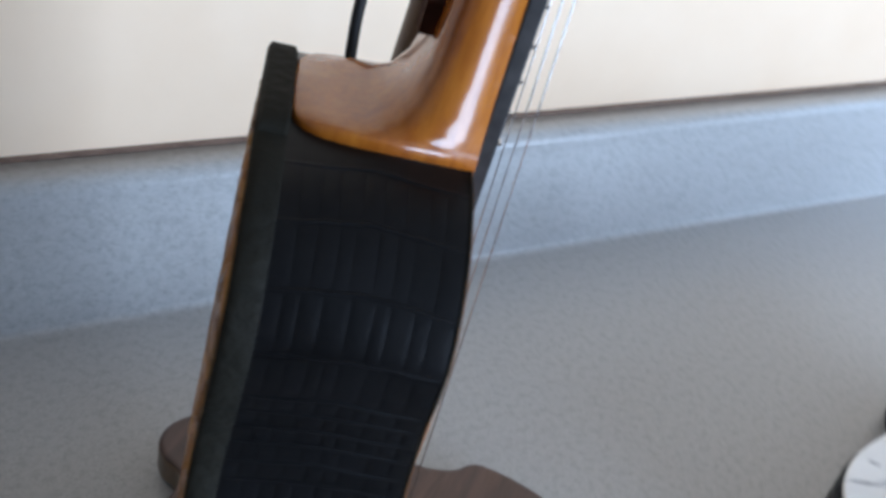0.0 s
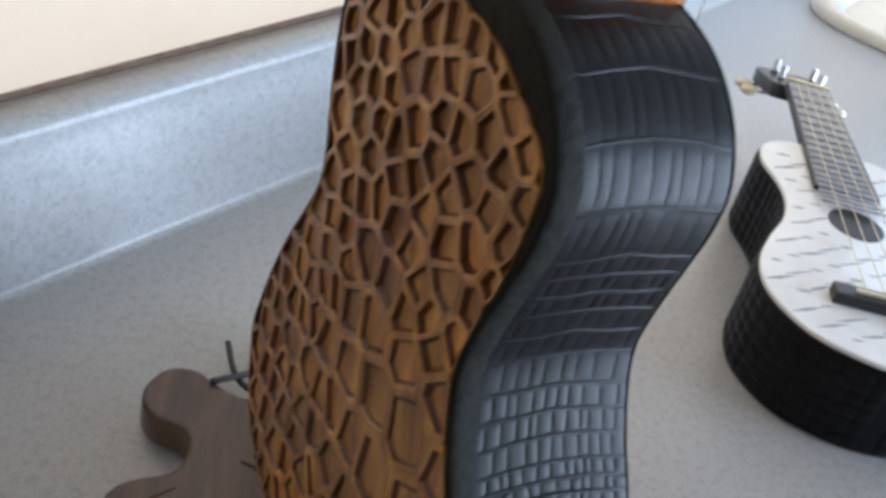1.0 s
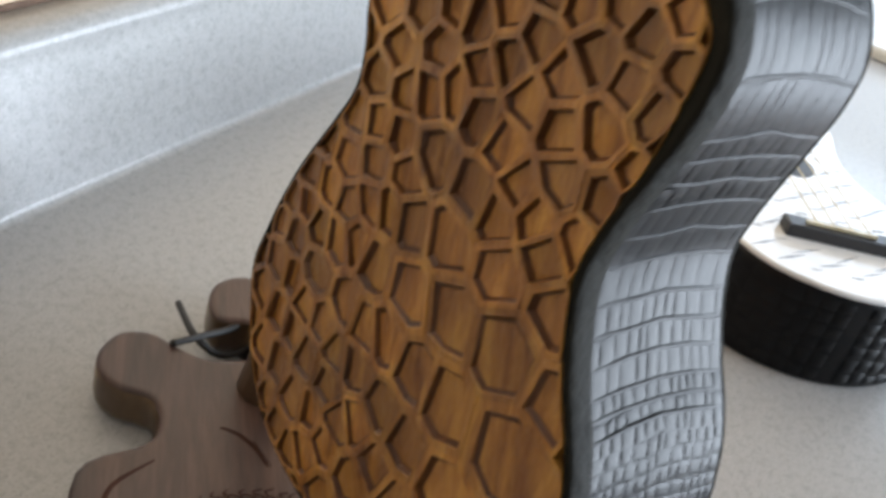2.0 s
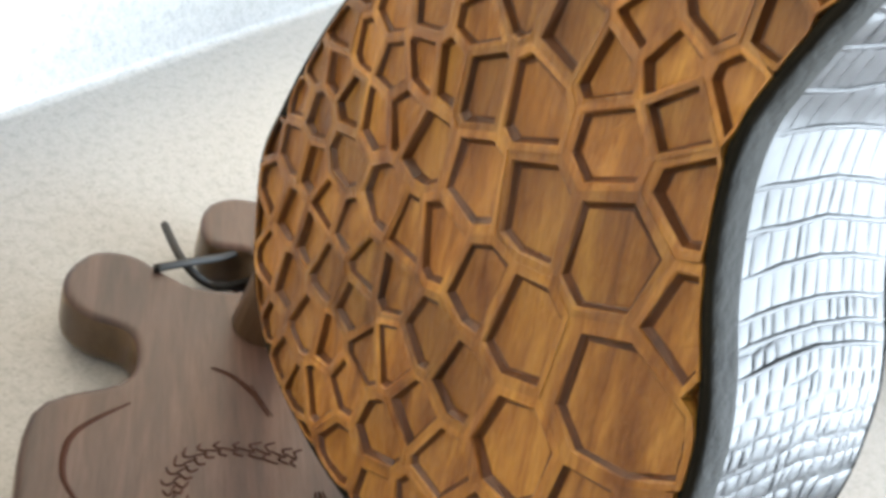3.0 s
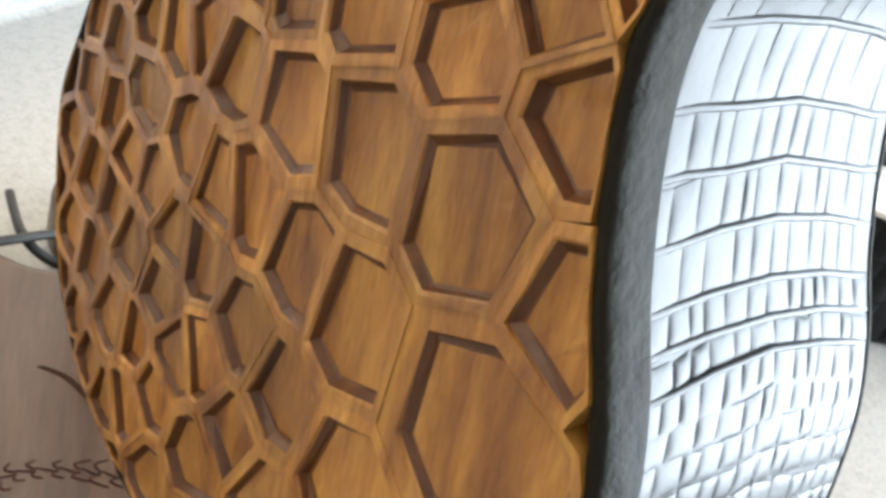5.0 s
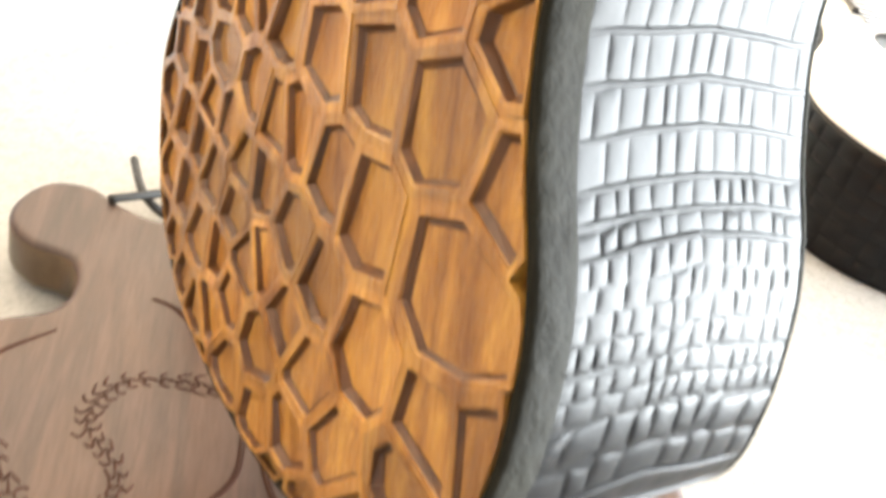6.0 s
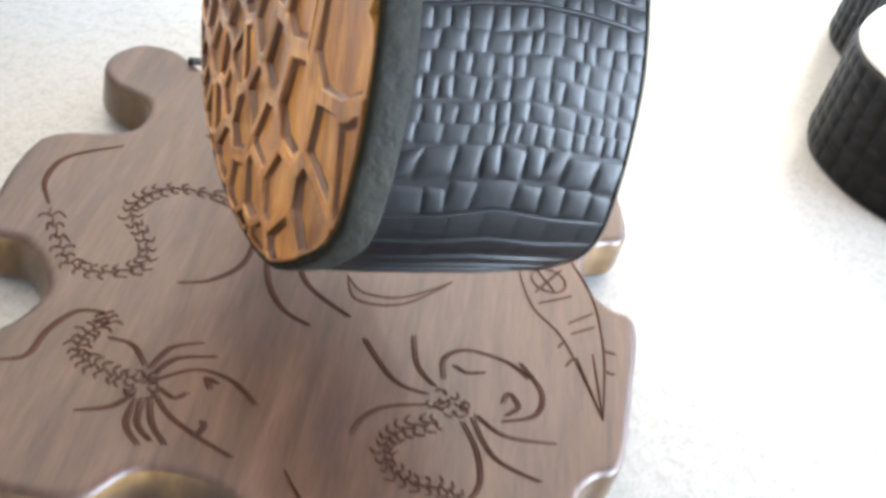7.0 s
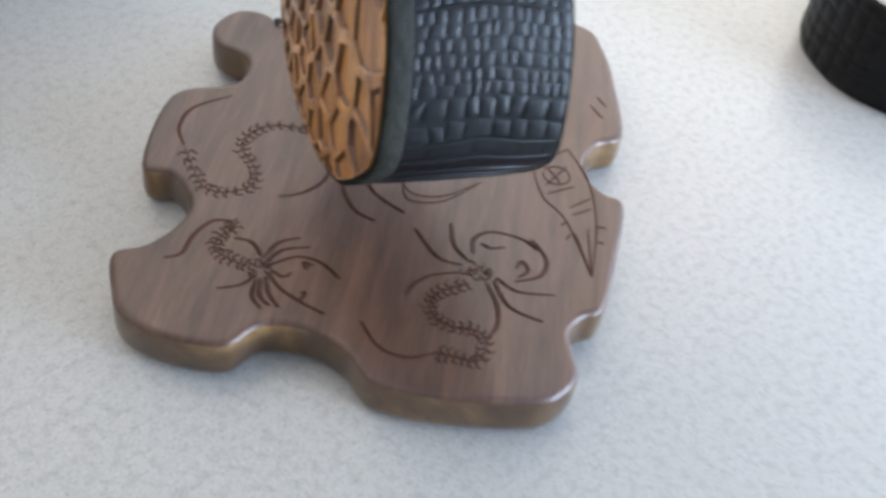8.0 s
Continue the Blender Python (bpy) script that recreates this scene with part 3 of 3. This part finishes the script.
rng = random.Random(5)


def spacing(q):
    return 0.0100 + 0.0035 * max(0, min(1, (0.06 - q[0]) / 0.065)) * (1 - ease(q[1], 0.01, 0.05)) - 0.0008 * ease(q[1], 0.03, 0.06)


for _ in range(9000):
    q = Vector((rng.uniform(-0.046, 0.128), rng.uniform(-0.108, 0.128)))
    if q.x < 0.046 and -0.078 < q.y < 0.044:
        continue
    if all(Vector((q.x - s.x, (q.y - s.y) * 0.78)).length > spacing(q) * 0.88 for s in seeds):
        seeds.append(q)


def smooth_poly(poly, d):
    """Inset a convex polygon by d."""
    c = sum(poly, Vector((0, 0))) / len(poly)
    out = list(poly)
    n = len(poly)
    for i in range(n):
        a, b = poly[i], poly[(i + 1) % n]
        t = (b - a)
        if t.length < 1e-6:
            continue
        nrm = Vector((t.y, -t.x)).normalized()
        if (c - a).dot(nrm) > 0:
            nrm = -nrm
        out = clip(out, a - nrm * d, nrm)
        if len(out) < 3:
            return None
    return out


# two cells are larger than their neighbours
LARGE = {0: 0.00007, len(LOW_CELLS) + 1: 0.00003}
for i, s in enumerate(seeds):
    poly = [s + Vector(o) for o in ((-0.02, -0.02), (0.02, -0.02), (0.02, 0.02), (-0.02, 0.02))]
    for j, o in enumerate(seeds):
        if j != i and (o - s).length < 0.05:
            shift = (LARGE.get(i, 0.0) - LARGE.get(j, 0.0)) / (2 * (o - s).length)
            poly = clip(poly, (s + o) / 2 + (o - s).normalized() * shift, (o - s).normalized())
            if len(poly) < 3:
                break
    if len(poly) < 3 or not any(inside(p, RIM_IN) for p in poly + [s]):
        continue
    # cut the cell by the rim: pull corners that lie outside onto it
    c = s if inside(s, RIM_IN) else next(p for p in poly if inside(p, RIM_IN))
    cut = []
    for a, b in zip(poly, poly[1:] + poly[:1]):
        for k in range(4):
            p = a.lerp(b, k / 4)
            if k and inside(p, RIM_IN):
                if inside(a, RIM_IN) and inside(b, RIM_IN):
                    continue
            if not inside(p, RIM_IN):
                lo, hi = 0.0, 1.0
                for _ in range(14):
                    m = (lo + hi) / 2
                    lo, hi = (m, hi) if inside(c.lerp(p, m), RIM_IN) else (lo, m)
                p = c.lerp(p, lo)
            if not cut or (p - cut[-1]).length > 0.0004:
                cut.append(p)
    if len(cut) < 3 or abs(area(cut)) < 0.000012:
        continue
    if area(cut) < 0:
        cut = cut[::-1]
    mid = sum(cut, Vector((0, 0))) / len(cut)
    size = math.sqrt(abs(area(cut)))
    ridge = min(0.0021, 0.0002 + size * 0.075)
    deep = (0.0015 + 0.0006 * ease(mid.y, 0.0, 0.05)) * rng.uniform(0.8, 1.25)
    wall = min(0.0008, size * 0.055)
    tilt = Vector((rng.uniform(-0.03, 0.03), rng.uniform(-0.03, 0.03)))
    scale1, scale2 = 1 - 2.0 * ridge / size, 1 - 2.0 * (ridge + wall) / size
    lift = rng.uniform(-0.0002, 0.0002)
    bm = bmesh.new()
    rough = 0.028

    def ring(k, h):
        out = []
        for p in cut:
            kk = k * (1 + (rng.uniform(-rough, rough) if k < 0.97 else 0))
            slope = tilt.dot(p - mid) if h > 0.0006 and k < 0.97 else 0.0
            out.append((mid.x + (p.x - mid.x) * kk, mid.y + (p.y - mid.y) * kk, arch(p.x, p.y) + h + slope + lift + (rng.uniform(-0.0002, 0.0002) if k < 0.97 else 0)))
        return out

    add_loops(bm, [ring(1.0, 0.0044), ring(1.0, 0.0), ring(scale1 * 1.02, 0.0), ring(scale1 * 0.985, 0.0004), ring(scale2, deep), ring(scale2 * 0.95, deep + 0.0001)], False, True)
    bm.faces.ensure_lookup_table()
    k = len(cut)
    # walls get the darker wood, which carries stain and painted shade
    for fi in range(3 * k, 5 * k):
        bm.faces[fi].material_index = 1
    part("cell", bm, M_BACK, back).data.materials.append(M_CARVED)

# ---- the leather scales of the side ----
# the visible half of the rim, from the bottom up to the heel
run = [Vector(p) for p in spline([LEFT[-1]] + RIGHT, 10, False)]
length = [0.0]
for a, b in zip(run, run[1:]):
    length.append(length[-1] + (b - a).length)


def at_rim(s):
    s = max(0.0, min(length[-1] - 1e-6, s))
    k = next(i for i in range(len(length) - 1) if length[i + 1] >= s)
    f = (s - length[k]) / (length[k + 1] - length[k])
    p = run[k].lerp(run[k + 1], f)
    t = (run[k + 1] - run[k]).normalized()
    return p, Vector((-t.y, t.x))


rng = random.Random(11)
p, nrm = at_rim(length[-1] * 0.5)
SIGN = 1 if nrm.x < 0 else -1
total = length[-1]
s = 0.002
joined = bmesh.new()
parts_made = 0
D0, D1 = 0.0094, DEPTH - 0.0016


def scale_mesh(bm, s0, s1, d0, d1, high, bend, lean=0.0, skew=0.0):
    """A pillow on the side, from s0 to s1 along the rim and d0 to d1  across."""
    cut = (0.0, 0.1, 0.25, 0.5, 0.75, 0.9, 1.0)
    rows = []
    for f in cut:
        row = []
        for g in cut:
            d = d0 + (d1 - d0) * g + lean * (f - 0.5)
            ss = s0 + (s1 - s0) * f + bend(d) + skew * (g - 0.5)
            p, nrm = at_rim(ss)
            d = D0 + (d - D0) * (front(p.y) - 0.0016 - D0) / (D1 - D0)
            h = high * (1 - abs(2 * f - 1) ** 4) * (1 - abs(2 * g - 1) ** 4)
            q = p + nrm * SIGN * h
            row.append((q.x, q.y, d))
        rows.append(row)
    add_loops(bm, rows, False, False, False)


while s < total - 0.006:
    # from the bottom up: plain bands, large uneven scales, small ones, squares, then long ones towards the heel
    up = at_rim(s)[0].y
    if up < -0.052:
        hgt, cols, high, wild = rng.uniform(0.0085, 0.0105), 7, 0.00007, 0.15
    elif up < -0.036:
        hgt, cols, high, wild = rng.uniform(0.0070, 0.0095), rng.choice((8, 9)), 0.00034, 1.0
    elif up < 0.001:
        hgt, cols, high, wild = rng.uniform(0.0042, 0.0056), rng.choice((12, 13)), 0.00020, 0.28
    elif up < 0.022:
        hgt, cols, high, wild = rng.uniform(0.0068, 0.0088), rng.choice((11, 12)), 0.00016, 0.18
    elif up < 0.050:
        hgt, cols, high, wild = rng.uniform(0.0080, 0.0105), 9, 0.00013, 0.25
    elif up < 0.068:
        hgt, cols, high, wild = rng.uniform(0.0060, 0.0080), 9, 0.00020, 0.25
    else:
        hgt, cols, high, wild = rng.uniform(0.014, 0.018), 9, 0.00011, 0.25
    phase = rng.uniform(0, 6)
    amp = 0.0027 * rng.uniform(0.6, 1.3)
    bend = lambda d, a=amp, ph=phase: -a * abs((d - (D0 + D1) / 2) / (D1 - D0) * 2) + 0.0003 * math.sin(d * 260 + ph)
    cuts = [0.0]
    for c in range(cols):
        cuts.append(cuts[-1] + rng.uniform(0.65, 1.35))
    cuts = [D0 + (D1 - D0) * c / cuts[-1] for c in cuts]
    gap = 0.00010
    for d0, d1 in zip(cuts, cuts[1:]):
        tall = high * rng.uniform(0.7, 1.3)
        jit = rng.uniform(-0.0009, 0.0009) * wild
        args = (s + gap + jit, s + hgt - gap + rng.uniform(-0.0009, 0.0009) * wild, d0 + gap * 0.8, d1 - gap * 0.8, tall, bend, rng.uniform(-0.0016, 0.0016) * wild, rng.uniform(-0.0016, 0.0016) * wild)
        if parts_made < 300:
            bm = bmesh.new()
            scale_mesh(bm, *args)
            part("scale", bm, M_SCALE, uke, "", True)
            parts_made += 1
        else:
            scale_mesh(joined, *args)
    if up < -0.046 or up > -0.004:
        scale_mesh(joined, s - 0.0006, s + 0.0006, D0, D1, 0.0008 if up < 0 else 0.0005, bend)
    s += hgt
tagged(part("leather_skin", joined, M_SCALE, uke, "black crocodile leather scales", True), kind="stuff")

# ---- the white-topped ukulele lying on the worktop ----
ANG = 30.9
FAR = pose(0.6288, 0.1342, 0.0, 0, 0, ANG)
far = thing("ukulele", "ukulele with a white slotted top and black leather sides", "ukulele", FAR)
HALF = [(x * 1.17, y * 1.28) for x, y in [(-0.128, 0.0), (-0.124, 0.022), (-0.112, 0.042), (-0.088, 0.056), (-0.062, 0.0575), (-0.036, 0.050), (-0.012, 0.040), (0.010, 0.036), (0.030, 0.038), (0.052, 0.0435), (0.072, 0.041), (0.084, 0.030), (0.088, 0.014)]]
FT = 0.060
loop = [Vector(p) for p in spline(HALF + [(x, -y) for x, y in HALF[:0:-1]], 6)]
bm = bmesh.new()
slab(bm, loop, 0.0, FT - 0.002, 0.003)
side = part("body", bm, M_SCALE, far, "black crocodile leather body", True)
# scales round its side
rng = random.Random(21)
ccw = loop if area(loop) > 0 else loop[::-1]
skin = bmesh.new()
k = 0
while k < len(ccw) - 2:
    step = 2
    a, b = ccw[k], ccw[(k + step) % len(ccw)]
    t = (b - a).normalized()
    nrm = Vector((t.y, -t.x))
    edges = [0.003] + [0.003 + (FT - 0.007) * (c + rng.uniform(-0.2, 0.2)) / 6 for c in range(1, 6)] + [FT - 0.004]
    for z0, z1 in zip(edges, edges[1:]):
        rows = []
        for g in (0.06, 0.2, 0.5, 0.8, 0.94):
            row = []
            for h in (0.05, 0.2, 0.5, 0.8, 0.95):
                q = a.lerp(b, h) + nrm * (0.0011 * (1 - abs(2 * g - 1) ** 4) * (1 - abs(2 * h - 1) ** 4) + 0.0001)
                row.append((q.x, q.y, z0 + (z1 - z0) * g))
            rows.append(row)
        add_loops(skin, rows, False, False, False)
    k += step
tagged(part("leather_skin", skin, M_SCALE, far, "black crocodile leather scales", True), kind="stuff")
bm = bmesh.new()
slab(bm, inset_loop(loop if area(loop) > 0 else loop[::-1], 0.0008), FT - 0.0025, FT + 0.0005, 0.001)
top = part("soundboard", bm, M_WHITE, far, "white lacquered top with slanted cuts", True)
# no real hole: a dark disc on the top, its colour the shade inside
bm = bmesh.new()
slab(bm, [Vector((0.0185 * math.cos(a), 0.0185 * math.sin(a))) for a in (2 * math.pi * k / 28 for k in range(28))], FT + 0.0001, FT + 0.0009, 0.0002)
part("soundhole", bm, M_HOLE_SHADE, top, "dark disc standing for the shaded soundhole")
rng = random.Random(3)
for i in range(-6, 7):
    for j in range(-9, 5):
        x, y = j * 0.0180 + (i % 2) * 0.008 - 0.004, i * 0.0125
        if not inside((x, y), inset_loop(loop if area(loop) > 0 else loop[::-1], 0.009)) or (Vector((x, y)) - Vector((0.0, 0))).length < 0.025 or (x > 0.014 and abs(y) < 0.022) or (-0.108 < x < -0.078 and abs(y) < 0.036):
            continue
        bm = bmesh.new()
        l, w = rng.uniform(0.0095, 0.0125), rng.uniform(0.0008, 0.0012)
        a = radians(-62 + rng.uniform(-6, 6))
        if (i + j) % 2:
            l, w, a = l * 0.4, w * 0.7, radians(-85)
        d = Vector((math.cos(a), math.sin(a)))
        q = Vector((-d.y, d.x))
        c = Vector((x, y))
        add_loops(bm, [[(*(c - d * l), FT + 0.0004), (*(c + q * w), FT + 0.0004), (*(c + d * l), FT + 0.0004), (*(c - q * w), FT + 0.0004)],
                       [(*(c - d * l), FT + 0.0008), (*(c + q * w * 0.7), FT + 0.0008), (*(c + d * l), FT + 0.0008), (*(c - q * w * 0.7), FT + 0.0008)]], False, True)
        part("slot", bm, M_INLAY, top)
bm = bmesh.new()
box(bm, -0.099, -0.034, FT, -0.086, 0.034, FT + 0.008, 0.0018)
bridge = part("bridge", bm, M_BLACK, far, "black carved bridge")
bm = bmesh.new()
box(bm, -0.094, -0.022, FT + 0.0078, -0.0915, 0.022, FT + 0.0100, 0.0005)
part("saddle", bm, M_PEARL, bridge)
bm = bmesh.new()
add_loops(bm, [[(x, w * math.cos(a), FT - 0.001 - t * math.sin(a)) for a in (math.pi * k / 10 for k in range(11))] for x, w, t in ((0.080, 0.0215, 0.040), (0.088, 0.021, 0.036), (0.098, 0.0205, 0.020), (0.115, 0.020, 0.013), (0.18, 0.0175, 0.012), (0.211, 0.017, 0.012))])
part("neck", bm, M_BLACK, far, "black neck", True)
bm = bmesh.new()
add_loops(bm, [[(0.036, -0.0225, z), (0.206, -0.0175, z), (0.206, 0.0175, z), (0.036, 0.0225, z)] for z in (FT - 0.0012, FT + 0.0042)])
fb = part("fretboard", bm, M_FRETS, far, "dark fretboard")
for k in range(18):
    x = 0.206 - 0.298 * (1 - 2 ** (-(k + 1) / 12))
    w = 0.0175 + 0.005 * (0.206 - x) / 0.2
    bm = bmesh.new()
    x2 = 0.206 - 0.298 * (1 - 2 ** (-k / 12))
    box(bm, x + 0.0016, -w + 0.0008, FT + 0.004, max(x2 - 0.0016, x + 0.004), w - 0.0008, FT + 0.0047)
    part("inlay", bm, M_INLAY, fb, "grey pearl fret inlay")
bm = bmesh.new()
box(bm, 0.2065, -0.0175, FT - 0.001, 0.2105, 0.0175, FT + 0.006, 0.0006)
part("nut", bm, M_PEARL, far, "cream nut")
HEAD = Matrix.Translation((0.2107, 0, FT - 0.002)) @ Matrix.Rotation(radians(12), 4, "Y")
bm = bmesh.new()
slab(bm, [Vector(p) for p in spline([(0, -0.018), (0.012, -0.026), (0.055, -0.029), (0.066, -0.016), (0.063, 0), (0.066, 0.016), (0.055, 0.029), (0.012, 0.026), (0, 0.018)], 4)], -0.012, 0.0, 0.0012)
bmesh.ops.transform(bm, matrix=HEAD, verts=bm.verts)
head = part("headstock", bm, M_BLACK, far, "black headstock", True)
for x in (0.018, 0.044):
    for sgn in (1, -1):
        bm = bmesh.new()
        tube(bm, [(x, sgn * 0.016, -0.001), (x, sgn * 0.016, 0.003), (x, sgn * 0.016, 0.012), (x, sgn * 0.016, 0.0125)], 0.0028, 10)
        bmesh.ops.transform(bm, matrix=HEAD, verts=bm.verts)
        part("tuning_post", bm, M_METAL, head, "bright metal tuning post", True)
        bm = bmesh.new()
        bmesh.ops.create_uvsphere(bm, u_segments=14, v_segments=10, radius=1.0, matrix=HEAD @ Matrix.Translation((x, sgn * 0.038, -0.014)) @ Matrix.Diagonal((0.008, 0.0075, 0.0045, 1)))
        knob = part("tuning_button", bm, M_PEARL, head, "cream pearl tuning button", True)
        bm = bmesh.new()
        tube(bm, [HEAD @ Vector((x, sgn * 0.022, -0.013)), HEAD @ Vector((x, sgn * 0.034, -0.014))], 0.0016, 8)
        part("shaft", bm, M_METAL, knob)
for k in range(4):
    y = -0.0125 + k * 0.0083
    bm = bmesh.new()
    tube(bm, [(-0.0925, y * 1.35, FT + 0.0102), (0.2085, y * 0.9, FT + 0.0064)], 0.0004, 5)
    part("string", bm, M_PEARL, far, "pale string")

# ---- the sink at the far end of the worktop ----
sink = thing("sink", "almond enamel sink rim set in the worktop", "sink")
outer = [Vector((1.415 + 0.25 * math.copysign(abs(math.cos(a)) ** 0.35, math.cos(a)), 0.15 + 0.235 * math.copysign(abs(math.sin(a)) ** 0.35, math.sin(a)))) for a in (2 * math.pi * k / 64 for k in range(64))]
bm = bmesh.new()
rings = []
for ins, z in ((0.0, 0.001), (0.001, 0.007), (0.006, 0.011), (0.022, 0.012), (0.030, 0.010), (0.036, 0.004), (0.040, 0.0006)):
    rings.append([(p[0], p[1], z) for p in inset_loop(outer, ins)])
add_loops(bm, rings, False, False)
part("rim", bm, M_SINK, sink, "rounded almond rim", True)
bm = bmesh.new()
rings = []
for ins, z in ((0.041, 0.0007), (0.046, 0.0012), (0.060, 0.0014)):
    rings.append([(p[0], p[1], z) for p in inset_loop(outer, ins)])
add_loops(bm, rings, False, True)
part("basin", bm, M_SINK, sink, "", True)
